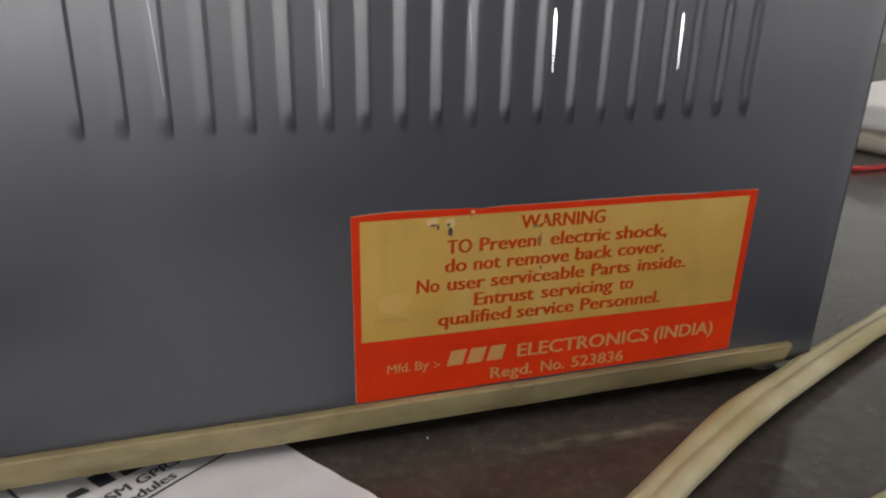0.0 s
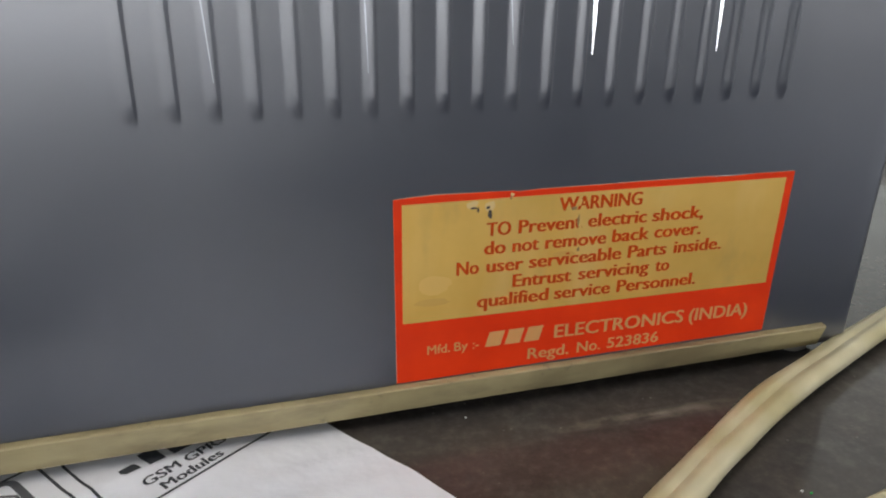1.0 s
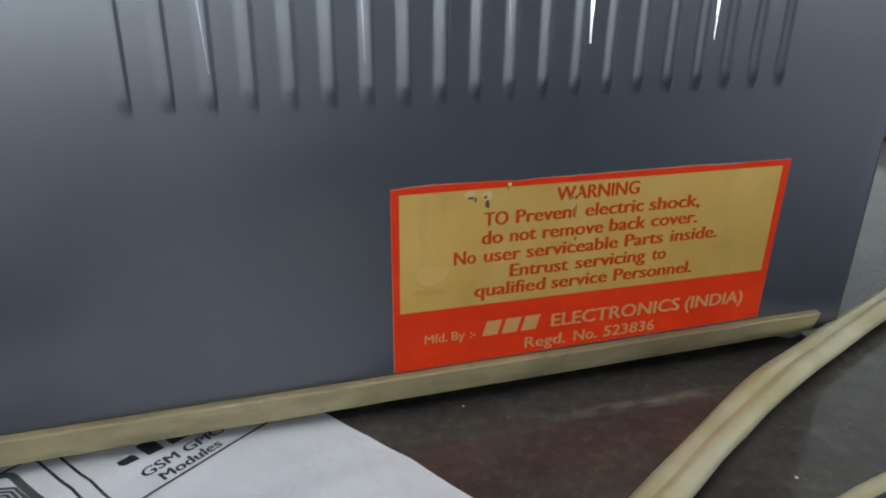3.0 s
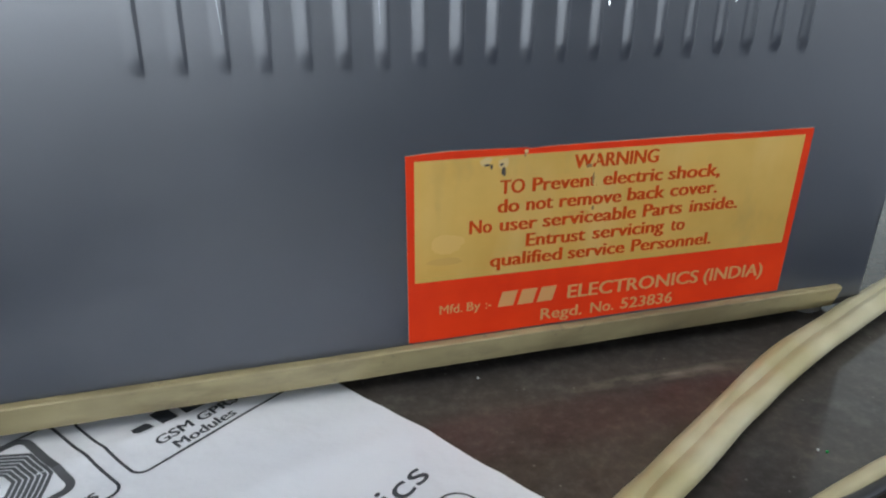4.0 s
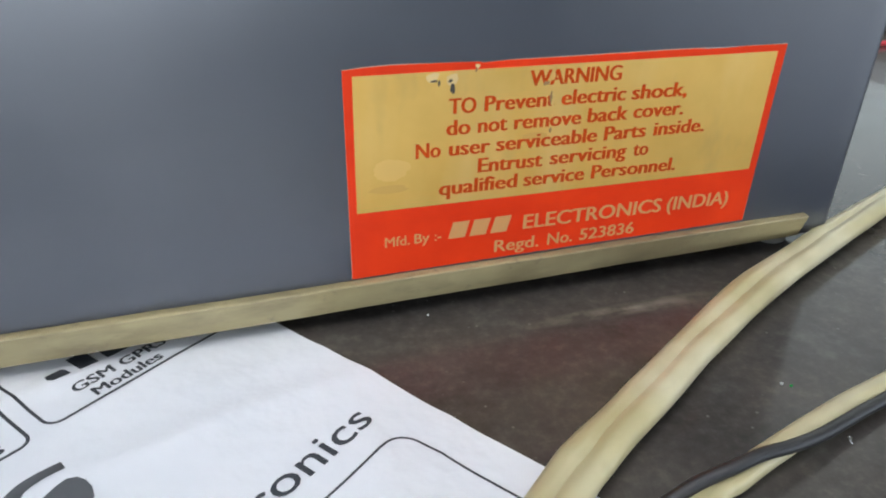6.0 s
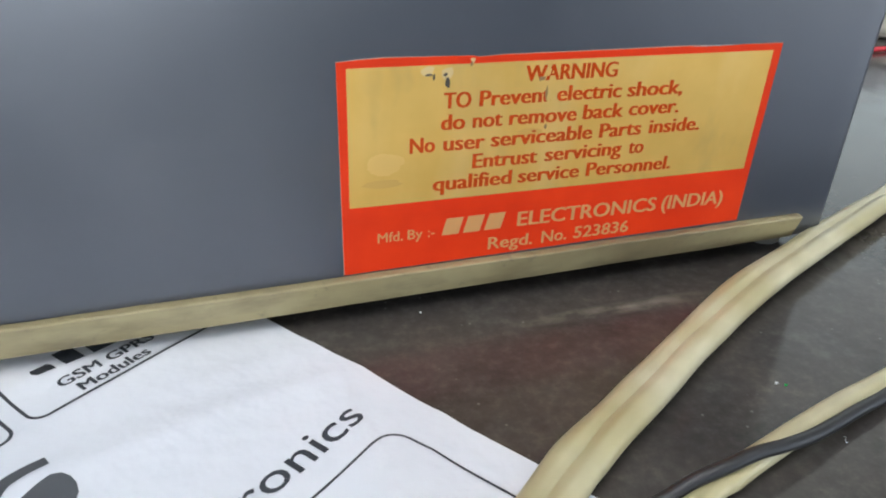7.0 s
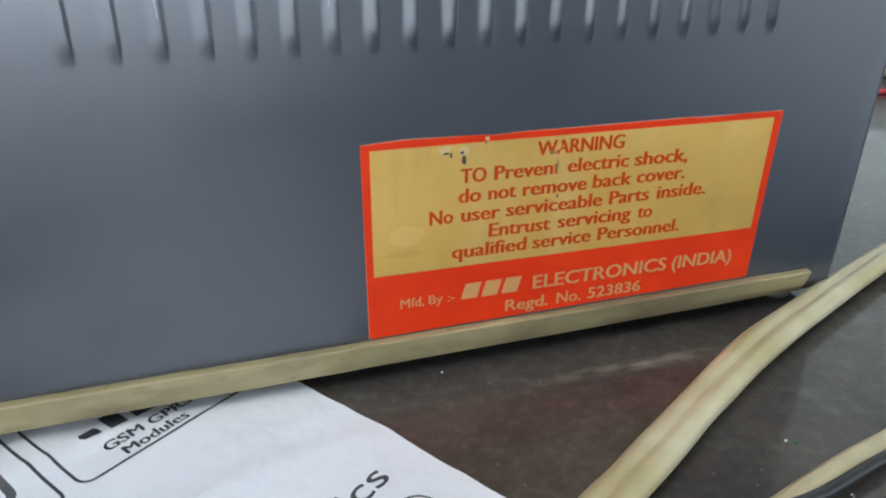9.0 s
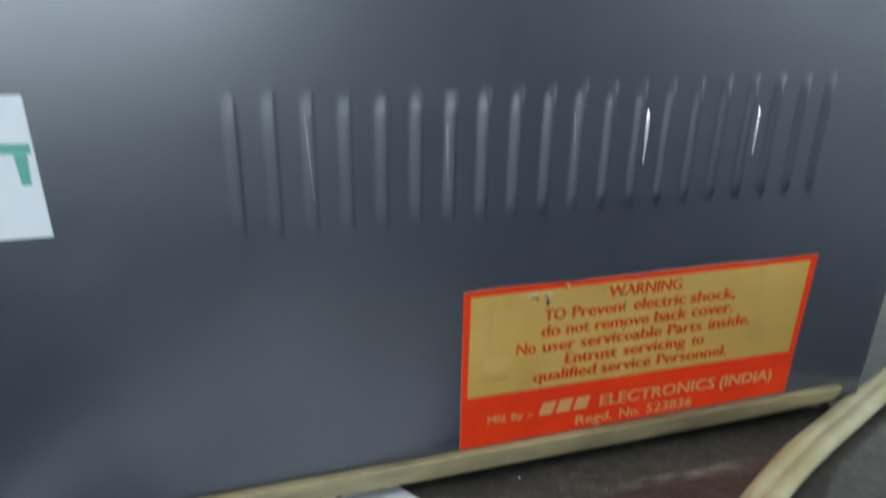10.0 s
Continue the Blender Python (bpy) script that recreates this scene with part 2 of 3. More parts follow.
def flat_cord(parent, points, half, thick, dent, rolls, mat):
    """A flat twin cord: a wide oval section dented along the middle of both faces, its two moulded halves joined there."""
    path = spline(points, 14)
    for side in (-1, 1):
        section = []
        for k in range(21):
            a = math.pi * (k / 20 - 0.5)
            x, y = math.cos(a), math.sin(a)
            y = math.copysign(abs(y) ** 0.8, y) * (1 - dent * math.exp(-(x / 0.24) ** 2))
            section.append((side * half * x, thick * y))
        bm = sweep(path, section, rolls)
        bm.verts.ensure_lookup_table()
        inner = [bm.faces.get([bm.verts[i * 21 + k] for i, k in ((j, 20), (j, 0), (j + 1, 0), (j + 1, 20))]) for j in range(len(path) - 1)]
        bmesh.ops.delete(bm, geom=inner, context="FACES_ONLY")
        for v in bm.verts:
            v.co += Vector((0.00012, 0.00012, 0.00022)) * noise.noise(v.co * 95)
        part("core", bm, mat, parent, smooth=True)


def lettering(text, width, height, weight=0.0, slant=0.0, depth=0.00005):
    """A mesh of the text, its baseline's left end at the origin, in the plane x, z, fitted to a width and a capital's height."""
    curve = bpy.data.curves.new("lettering", "FONT")
    curve.body, curve.size, curve.shear, curve.resolution_u = text, 1.0, slant, 3
    ob = bpy.data.objects.new("lettering", curve)
    scene.collection.objects.link(ob)
    bpy.context.view_layer.update()
    me = bpy.data.meshes.new_from_object(ob.evaluated_get(bpy.context.evaluated_depsgraph_get()))
    bpy.data.objects.remove(ob)
    bm = bmesh.new()
    for k in (-1, 0, 1) if weight else (0,):
        was = len(bm.verts)
        bm.from_mesh(me)
        bm.verts.ensure_lookup_table()
        for v in bm.verts[was:]:
            v.co.x += k * weight
            v.co.z = 0.000008 * (k + 1)
    bpy.data.meshes.remove(me)
    x0, x1 = min(v.co.x for v in bm.verts), max(v.co.x for v in bm.verts)
    k, h = width / (x1 - x0), height / 0.69
    for v in bm.verts:
        v.co = ((v.co.x - x0) * k, -v.co.z, v.co.y * h)
    up = bmesh.ops.extrude_face_region(bm, geom=bm.faces[:])
    bmesh.ops.translate(bm, verts=[v for v in up["geom"] if isinstance(v, bmesh.types.BMVert)], vec=(0, -depth, 0))
    bmesh.ops.recalc_face_normals(bm, faces=bm.faces[:])
    return bm


def moved(bm, m):
    bmesh.ops.transform(bm, matrix=m, verts=bm.verts[:])
    return bm


# ---- the room ----
TOP_Z, X0, X1, Y0, Y1 = 2.1, -2.0, 1.7, -3.0, 0.75


def wall_with_hole(along, across0, across1, a0, a1, hole):
    """A wall that runs along 'x' or 'y' with a window's hole (a0, a1, z0, z1)."""
    bm = bmesh.new()
    h0, h1, hz0, hz1 = hole
    for b0, b1, z0, z1 in ((a0, h0, FLOOR_Z, TOP_Z), (h1, a1, FLOOR_Z, TOP_Z), (h0, h1, FLOOR_Z, hz0), (h0, h1, hz1, TOP_Z)):
        piece = box(b0, b1, across0, across1, z0, z1) if along == "x" else box(across0, across1, b0, b1, z0, z1)
        me = bpy.data.meshes.new("piece")
        piece.to_mesh(me)
        piece.free()
        bm.from_mesh(me)
        bpy.data.meshes.remove(me)
    return bm


def window(name, along, plane, hole):
    h0, h1, z0, z1 = hole
    w = thing(name, "unseen added window frame, plain painted, open to daylight", "window", kind="structure")
    bars = [(h0, h0 + 0.05, z0, z1), (h1 - 0.05, h1, z0, z1), (h0 + 0.05, h1 - 0.05, z0, z0 + 0.05), (h0 + 0.05, h1 - 0.05, z1 - 0.05, z1)]
    for a, b, c, d in bars:
        bm = box(a, b, plane - 0.03, plane + 0.03, c, d, 0.004) if along == "x" else box(plane - 0.03, plane + 0.03, a, b, c, d, 0.004)
        part("window_frame", bm, FRAME_PAINT, w)
    return w


tagged(link_mesh("wall_back", wall_with_hole("x", Y1, Y1 + 0.15, X0, X1, ADDED_BACK_WINDOW), WALL), "pale painted wall behind the workbench", "wall", kind="structure")
tagged(link_mesh("wall_right", wall_with_hole("y", X1, X1 + 0.15, Y0 - 0.15, Y1 + 0.15, ADDED_RIGHT_WINDOW), WALL), "pale painted side wall of the room", "wall", kind="structure")
tagged(link_mesh("wall_left", wall_with_hole("y", X0 - 0.15, X0, Y0 - 0.15, Y1 + 0.15, ADDED_LEFT_WINDOW), WALL), "pale painted wall with an added window opening", "wall", kind="structure")
tagged(link_mesh("wall_rear", wall_with_hole("x", Y0 - 0.15, Y0, X0, X1, ADDED_REAR_WINDOW), WALL), "pale painted rear wall with an added window opening", "wall", kind="structure")
tagged(link_mesh("floor", box(X0 - 0.15, X1 + 0.15, Y0 - 0.15, Y1 + 0.15, FLOOR_Z - 0.1, FLOOR_Z), FLOOR), "plain grey floor of the room", "floor", kind="structure")
tagged(link_mesh("ceiling", box(X0 - 0.15, X1 + 0.15, Y0 - 0.15, Y1 + 0.15, TOP_Z, TOP_Z + 0.1), CEILING), "plain white painted ceiling", "ceiling", kind="structure")
window("added_window_1", "x", Y0 - 0.08, ADDED_REAR_WINDOW)
window("added_window_2", "y", X0 - 0.08, ADDED_LEFT_WINDOW)
window("added_window_3", "x", Y1 + 0.08, ADDED_BACK_WINDOW)
window("added_window_4", "y", X1 + 0.08, ADDED_RIGHT_WINDOW)
GLOW = bpy.data.materials.new("lit_tube")
GLOW.use_nodes = True
gp = GLOW.node_tree.nodes["Principled BSDF"]
gp.inputs["Emission Color"].default_value, gp.inputs["Emission Strength"].default_value = (0.94, 0.95, 1.0, 1), TUBE_LIGHT


def tube_lamp(x, y):
    lamp = thing("tube_light", "white batten with a lit fluorescent tube under the ceiling", "ceiling light", (x, y, TOP_Z), "ceiling tubes")
    part("batten", box(-0.03, 0.03, -0.62, 0.62, -0.05, 0, 0.004), FRAME_PAINT, lamp)
    bm = bmesh.new()
    bmesh.ops.create_cone(bm, cap_ends=True, segments=16, radius1=0.013, radius2=0.013, depth=1.18)
    part("tube", moved(bm, Matrix.Translation((0, 0, -0.075)) @ Matrix.Rotation(radians(90), 4, "X")), GLOW, lamp, "lit white glass tube")
    for y2 in (-0.6, 0.6):
        part("tube_holder", box(-0.016, 0.016, y2 - 0.012, y2 + 0.012, -0.095, -0.049), FRAME_PAINT, lamp)
    return lamp


tube_lamp(-0.55, -0.45)
tube_lamp(0.45, -0.45)

# ---- the bench ----
bench = thing("workbench", "dark polished granite worktop on a laminate base", "workbench", (0, 0, FLOOR_Z))
part("worktop", moved(box(-1.3, 1.65, -0.24, 0.74, -0.03, 0.0, 0.003, 3), Matrix.Translation((0, 0, -FLOOR_Z))), GRANITE, bench, "polished dark mottled granite slab")
for x in (-1.25, 0.1, 1.45):
    part("support", moved(box(x, x + 0.05, -0.1, 0.7, FLOOR_Z, -0.031), Matrix.Translation((0, 0, -FLOOR_Z))), WOOD, bench)

# ---- the instrument ----
LEFT, RIGHT, BOTTOM, TOP, DEPTH = -0.185, 0.0977, 0.0036, 0.142, 0.21
device = thing("instrument_case", "dark grey-blue enamelled steel instrument case standing on the granite worktop", "instrument", (0, 0, 0))
RIBS, RIB_FIRST, RIB_PITCH, RIB_LOW, RIB_HIGH = 20, -0.0364, 0.0056, 0.0552, 0.0792
RIB_RISE, RIB_FALL, RIB_OUT = 0.0021, 0.00055, 0.00040


def smooth(a, b, x):
    t = min(1, max(0, (x - a) / (b - a)))
    return t * t * (3 - 2 * t)


def rib_height(x, z):
    """How far the sheet stands out where it is pressed into narrow upright ridges with drawn-out upper ends."""
    k = min(RIBS - 1, max(0, math.floor((x - RIB_FIRST + RIB_RISE) / RIB_PITCH)))
    d = x - RIB_FIRST - k * RIB_PITCH
    d = (-d / RIB_RISE if d < 0 else d / RIB_FALL) / (1 + 0.10 * noise.noise((k * 3.7, 0.5, 0.5)))
    if d >= 1:
        return 0.0
    wave = 0.5 + 0.5 * math.cos(math.pi * d)
    top = RIB_HIGH + 0.0004 * noise.noise((k * 5.3, 9.5, 0.5))
    ends = smooth(RIB_LOW, RIB_LOW + 0.0036, z) * (1 - smooth(top - 0.0052, top, z))
    return RIB_OUT * (0.42 + 0.58 * smooth(0, 9, k)) * wave * ends


def back_panel():
    """The pressed sheet of the case, with a row of raised upright flutes and rolled edges."""
    r = 0.0016
    arc = [(r * (1 - math.cos(a)), r * (1 - math.sin(a))) for a in (0, 0.4, 0.8, 1.2)]
    xs = [(LEFT + a, b) for a, b in arc] + [(LEFT + r + (RIB_FIRST - 0.006 - LEFT - r) * k / 30, 0) for k in range(31)]
    x, end = RIB_FIRST - 0.0055, RIB_FIRST + (RIBS - 1) * RIB_PITCH + 0.0055
    while x < end:
        xs.append((x, 0))
        x += 0.00013
    xs += [(end + 0.0005 + (RIGHT - r - end - 0.0005) * k / 6, 0) for k in range(7)] + [(RIGHT - a, b) for a, b in arc[::-1]]
    zs = [(BOTTOM + k * 0.0035, 0) for k in range(14)]
    z = 0.0535
    while z < 0.0805:
        zs.append((z, 0))
        z += 0.00055
    zs += [(0.081 + (TOP - r - 0.081) * k / 12, 0) for k in range(13)] + [(TOP - a, b) for a, b in arc[::-1]]
    verts, faces = [], []
    for z, zy in zs:
        for x, xy in xs:
            y = min(max(xy, zy) + 0.5 * min(xy, zy), r) - rib_height(x, z)
            y += 0.00010 * noise.noise((x * 22, z * 22, 0.3))
            verts.append((x, y, z))
    n = len(xs)
    for j in range(len(zs) - 1):
        for i in range(n - 1):
            faces.append((j * n + i, j * n + i + 1, (j + 1) * n + i + 1, (j + 1) * n + i))
    me = bpy.data.meshes.new("back_cover")
    me.from_pydata(verts, [], faces)
    me.polygons.foreach_set("use_smooth", [True] * len(faces))
    me.materials.append(PAINT)
    ob = new("back_cover", me)
    ob.parent = device
    ob["label"] = "fluted grey-blue enamelled back cover"
    return ob


back_panel()
part("side_panel", box(RIGHT - 0.0012, RIGHT, 0.0016, DEPTH, BOTTOM, TOP - 0.0016), PAINT, device)
part("side_panel", box(LEFT, LEFT + 0.0012, 0.0016, DEPTH, BOTTOM, TOP - 0.0016), PAINT, device)
part("top_panel", box(LEFT + 0.0016, RIGHT - 0.0016, 0.0016, DEPTH, TOP - 0.0012, TOP), PAINT, device)
part("front_panel", box(LEFT + 0.0013, RIGHT - 0.0013, DEPTH - 0.004, DEPTH, BOTTOM, TOP - 0.0013), KHAKI, device)
part("base_plate", box(LEFT + 0.0013, RIGHT - 0.0013, 0.0004, DEPTH - 0.0041, BOTTOM + 0.0002, BOTTOM + 0.0014), KHAKI, device)


def chassis_lip():
    """The khaki lip of the chassis under the cover, a bent strip with a slightly uneven edge."""
    bm = bmesh.new()
    x0, x1, n = LEFT + 0.004, 0.0899, 110
    rings = []
    for i in range(n + 1):
        x = x0 + (x1 - x0) * i / n
        low, high = 0.0024 + 0.0078 * (x + 0.05), 0.0081 + 0.0034 * (x + 0.05)
        w = 0.00008 * noise.noise((x * 160, 1.7, 0)) + 0.00010 * noise.noise((x * 40, 5.1, 0))
        prof = [(-0.0001, high + w), (-0.0012, high + w), (-0.0016, high - 0.0001 + w), (-0.0017, high - 0.0003 + w), (-0.0010, (low + high) / 2), (-0.0003, low + 0.0004 + w), (-0.0002, low + 0.0001 + w), (0.0, low + w), (0.0006, low + w)]
        rings.append([bm.verts.new((x, y, z)) for y, z in prof])
    for a, b in zip(rings, rings[1:]):
        for k in range(len(a) - 1):
            bm.faces.new((a[k], a[k + 1], b[k + 1], b[k]))
    for a in (rings[0], rings[-1]):
        bm.faces.new(a)
    bmesh.ops.recalc_face_normals(bm, faces=bm.faces[:])
    return bm


part("chassis_lip", chassis_lip(), KHAKI, device, "khaki enamelled chassis lip with scuffs")


def foot():
    bm = bmesh.new()
    bmesh.ops.create_cone(bm, cap_ends=True, segments=24, radius1=0.0034, radius2=0.0040, depth=0.0036)
    bmesh.ops.bevel(bm, geom=[e for e in bm.edges if abs(e.verts[0].co.z - e.verts[1].co.z) < 1e-6], offset=0.0004, segments=2, affect="EDGES")
    return bm


for x, y in ((0.0890, 0.0062), (0.0880, 0.19), (-0.165, 0.025), (-0.165, 0.19)):
    part("foot", moved(foot(), Matrix.Translation((x, y, 0.00185))), RUBBER, device, "small pale rubber foot", smooth=True)

# glints of light on and between ridges, put in as narrow sideways-turned metal facets
for x0, x1, z0, z1, half, turn in ((-0.0255, -0.0263, 0.0612, 0.0750, 0.00009, 6), (-0.0038, -0.0041, 0.0620, 0.0728, 0.00009, 12), (0.0186, 0.0180, 0.0655, 0.0735, 0.00006, 16),
                                   (0.0321, 0.0319, 0.0638, 0.0733, 0.00024, 20), (0.0548, 0.0546, 0.0640, 0.0728, 0.00018, 25)):
    bm = bmesh.new()
    rows = []
    for i in range(13):
        f = i / 12
        x, z = x0 + (x1 - x0) * f, z0 + (z1 - z0) * f
        w = half * (0.35 + 0.65 * smooth(0.0, 0.6, f)) * (1 - 0.7 * smooth(0.85, 1.0, f)) + 0.00002
        lean = math.tan(radians(turn)) * w
        y = -max(rib_height(x - w, z), rib_height(x + w, z)) - 0.00003 - lean
        rows.append([bm.verts.new((x + q * w, y - q * lean, z)) for q in (-1, 1)])
    for c, d in zip(rows, rows[1:]):
        bm.faces.new((c[0], c[1], d[1], d[0]))
    part("glint_sliver", bm, STEEL_AND_GLINT if x0 > 0.03 else DULL_GLINT, device, "bright metal sliver standing in for a glint of light")

# ---- the warning label ----
label = thing("warning_label", "red and gold warning label stuck on the back cover", "label", (0, 0, 0))
TOP_EDGE = [(0.0756, 0.0420), (0.0655, 0.0421), (0.0540, 0.0422), (0.0341, 0.0422), (0.0247, 0.04225), (0.0206, 0.0421), (0.0199, 0.0423), (0.0159, 0.0424), (0.0066, 0.04255), (0.0025, 0.0424), (-0.0004, 0.0422)]
part("backing", sheet([(-0.0002, -0.00009, 0.0086), (0.0753, -0.00009, 0.0090)] + [(x, -0.00009, z + 0.00007 + 0.00006 * math.sin(x * 260)) for x, z in TOP_EDGE], 0.00006, (0, -1, 0)), FILM, label, "pale film edge")
part("border", sheet([(-0.0001, -0.0001, 0.0086), (0.0752, -0.0001, 0.0090)] + [(x, -0.0001, z) for x, z in TOP_EDGE], 0.00012, (0, -1, 0)), RED, label)
part("gold_field", sheet([(0.0010, -0.0002, 0.0201), (0.0738, -0.0002, 0.0196), (0.0739, -0.0002, 0.0409), (0.0010, -0.0002, 0.0413)], 0.00006, (0, -1, 0)), GOLD, label, "gold foil field")
# a lifted sliver of the clear film along the top edge
part("lifted_edge", sheet([(0.0572, -0.00023, 0.0421), (0.0600, -0.00023, 0.04205), (0.0640, -0.00023, 0.04205), (0.0668, -0.00023, 0.0421), (0.0640, -0.00030, 0.04222), (0.0600, -0.00030, 0.04222)], 0.00003, (0, -1, 0)), RUBBER, label, "bright lifted film edge")


def label_line(words, height, mat, weight):
    """One printed line: (text, left, right, baseline at both ends) for each word."""
    line = bmesh.new()
    for text, x0, x1, z0, z1 in words:
        bm = lettering(text, x1 - x0, height, weight)
        moved(bm, Matrix.Translation((x0, -0.00026, z0)) @ Matrix.Rotation(-math.atan2(z1 - z0, x1 - x0), 4, "Y"))
        me = bpy.data.meshes.new("word")
        bm.to_mesh(me)
        bm.free()
        line.from_mesh(me)
        bpy.data.meshes.remove(me)
    return part("text_line", line, mat, label)


label_line([("WARNING", 0.0283, 0.0442, 0.0381, 0.0380)], 0.0024, RED_INK, 0.034)
label_line([("TO", 0.0154, 0.0198, 0.0347, 0.0347), ("Prevent", 0.0211, 0.0329, 0.0347, 0.0347), ("electric", 0.0340, 0.0455, 0.0347, 0.0346), ("shock,", 0.0466, 0.0571, 0.0346, 0.0345)], 0.0024, RED_INK, 0.034)
label_line([("do", 0.0151, 0.0190, 0.0314, 0.0314), ("not", 0.0202, 0.0251, 0.0314, 0.0314), ("remove", 0.0262, 0.0379, 0.0314, 0.0313), ("back", 0.0390, 0.0464, 0.0314, 0.0313), ("cover.", 0.0474, 0.0571, 0.0314, 0.0313)], 0.0024, RED_INK, 0.034)
label_line([("No", 0.0103, 0.0143, 0.0281, 0.0281), ("user", 0.0156, 0.0224, 0.0281, 0.0280), ("serviceable", 0.0234, 0.0412, 0.0281, 0.0280), ("Parts", 0.0425, 0.0504, 0.0280, 0.0280), ("inside.", 0.0519, 0.0620, 0.0280, 0.0279)], 0.0024, RED_INK, 0.034)
label_line([("Entrust", 0.0205, 0.0317, 0.0248, 0.0247), ("servicing", 0.0330, 0.0472, 0.0248, 0.0247), ("to", 0.0485, 0.0515, 0.0247, 0.0247)], 0.0024, RED_INK, 0.034)
label_line([("qualified", 0.0141, 0.0275, 0.0216, 0.0215), ("service", 0.0286, 0.0397, 0.0215, 0.0214), ("Personnel.", 0.0410, 0.0576, 0.0214, 0.0212)], 0.0024, RED_INK, 0.034)
label_line([("Mfd.", 0.0053, 0.0094, 0.0136, 0.0136), ("By", 0.0102, 0.0127, 0.0136, 0.0136), (":-", 0.0136, 0.0147, 0.0136, 0.0136)], 0.0017, GOLD_INK, 0.012)
label_line([("ELECTRONICS", 0.0292, 0.0562, 0.0136, 0.0133), ("(INDIA)", 0.0574, 0.0706, 0.0133, 0.0130)], 0.0026, GOLD_INK, 0.022)
label_line([("Regd.", 0.0242, 0.0324, 0.0099, 0.0098), ("No.", 0.0341, 0.0389, 0.0098, 0.0098), ("523836", 0.0403, 0.0512, 0.0098, 0.0097)], 0.0022, GOLD_INK, 0.016)
# the maker's mark as three slanted blocks
for k in range(3):
    x = 0.0159 + 0.0037 * k
    part("mark", sheet([(x, -0.00026, 0.0136), (x + 0.0029, -0.00026, 0.0136), (x + 0.0037, -0.00026, 0.0165), (x + 0.0008, -0.00026, 0.0165)], 0.00005, (0, -1, 0)), GOLD_INK, label, "plain gold slanted block")


def fleck(x, z, w, h, seed, y):
    rnd = random.Random(seed)
    pts = []
    n = 9 if w < 0.002 else 28
    s = 0.9
    for k in range(n):
        a = 2 * math.pi * k / n
        s = rnd.uniform(0.6, 1.1) if n == 9 else min(1.1, max(0.7, s + rnd.uniform(-0.08, 0.08)))
        pts.append((x + w * s * math.cos(a), y, z + h * s * math.sin(a)))
    return sheet(pts, 0.00001, (0, -1, 0))


GOLD_WORN = material("scuffed_foil", (0.70, 0.50, 0.22), 0.45, 0.2)
PALE_GOLD = material("rubbed_foil", (0.80, 0.52, 0.16), 0.40, 0.62)
CHIP = material("dark_chip", (0.055, 0.042, 0.03), 0.6)
DULL_GOLD = material("dull_foil", (0.68, 0.41, 0.11), 0.46, 0.62)
# rubbed patches of the foil, then pale scuffs, then scratches through to the dark cover
for x, z, w, h, mat, seed, y in ((0.0065, 0.0266, 0.0034, 0.0023, PALE_GOLD, 12, 0.262), (0.0056, 0.0236, 0.0036, 0.0008, DULL_GOLD, 13, 0.264), (0.0300, 0.0300, 0.0022, 0.0006, DULL_GOLD, 15, 0.262), (0.0322, 0.0394, 0.0005, 0.0007, PALE_GOLD, 14, 0.33),
                                 (0.0128, 0.0404, 0.0013, 0.0008, GOLD_WORN, 1, 0.33), (0.0158, 0.0400, 0.0009, 0.0012, GOLD_WORN, 2, 0.33), (0.0197, 0.0417, 0.0005, 0.0004, GOLD_WORN, 3, 0.33), (0.0326, 0.0355, 0.0005, 0.0014, PALE_GOLD, 16, 0.33),
                                 (0.0130, 0.0399, 0.0008, 0.0002, CHIP, 4, 0.34), (0.0138, 0.0395, 0.0002, 0.0006, CHIP, 10, 0.34), (0.0159, 0.0385, 0.0004, 0.0009, CHIP, 5, 0.34), (0.0155, 0.0398, 0.0004, 0.0003, CHIP, 6, 0.34),
                                 (0.0321, 0.0360, 0.0003, 0.0015, SCRATCH, 7, 0.34), (0.0311, 0.0384, 0.0007, 0.0004, SCRATCH, 8, 0.34), (0.0326, 0.0331, 0.0003, 0.0004, PALE_GOLD, 9, 0.34), (0.0325, 0.0307, 0.0003, 0.0005, SCRATCH, 11, 0.34), (0.0195, 0.0411, 0.0002, 0.0004, SCRATCH, 17, 0.34)):
    part("scuff", fleck(x, z, w, h, seed, -0.001 * y), mat, label)

# ---- the paper sticker on the cover ----
sticker = thing("paper_sticker", "white paper sticker with green printing stuck on the back cover", "sticker")
part("backing", sheet([(-0.096, -0.0001, 0.0590), (-0.0627, -0.0001, 0.0590), (-0.0632, -0.0001, 0.0792), (-0.096, -0.0001, 0.0794)], 0.00012, (0, -1, 0)), STICKER, sticker)
part("printed_bar", sheet([(-0.094, -0.00023, 0.0722), (-0.0634, -0.00023, 0.0712), (-0.0634, -0.00023, 0.0726), (-0.094, -0.00023, 0.0743)], 0.00005, (0, -1, 0)), GREEN_INK, sticker)
part("printed_bar", sheet([(-0.0653, -0.00023, 0.0668), (-0.0641, -0.00023, 0.0668), (-0.0639, -0.00023, 0.07115), (-0.0656, -0.00023, 0.07122)], 0.00005, (0, -1, 0)), GREEN_INK, sticker)

# ---- the printed sheet under the instrument ----
SHEET_AT = Vector((-0.0116, 0.0022, 0.0))
SHEET_TURN = radians(35.5)
leaflet = thing("printed_leaflet", "white printed paper leaflet tucked under the instrument case", "leaflet", (SHEET_AT.x, SHEET_AT.y, 0))
leaflet.rotation_euler = (0, 0, SHEET_TURN)


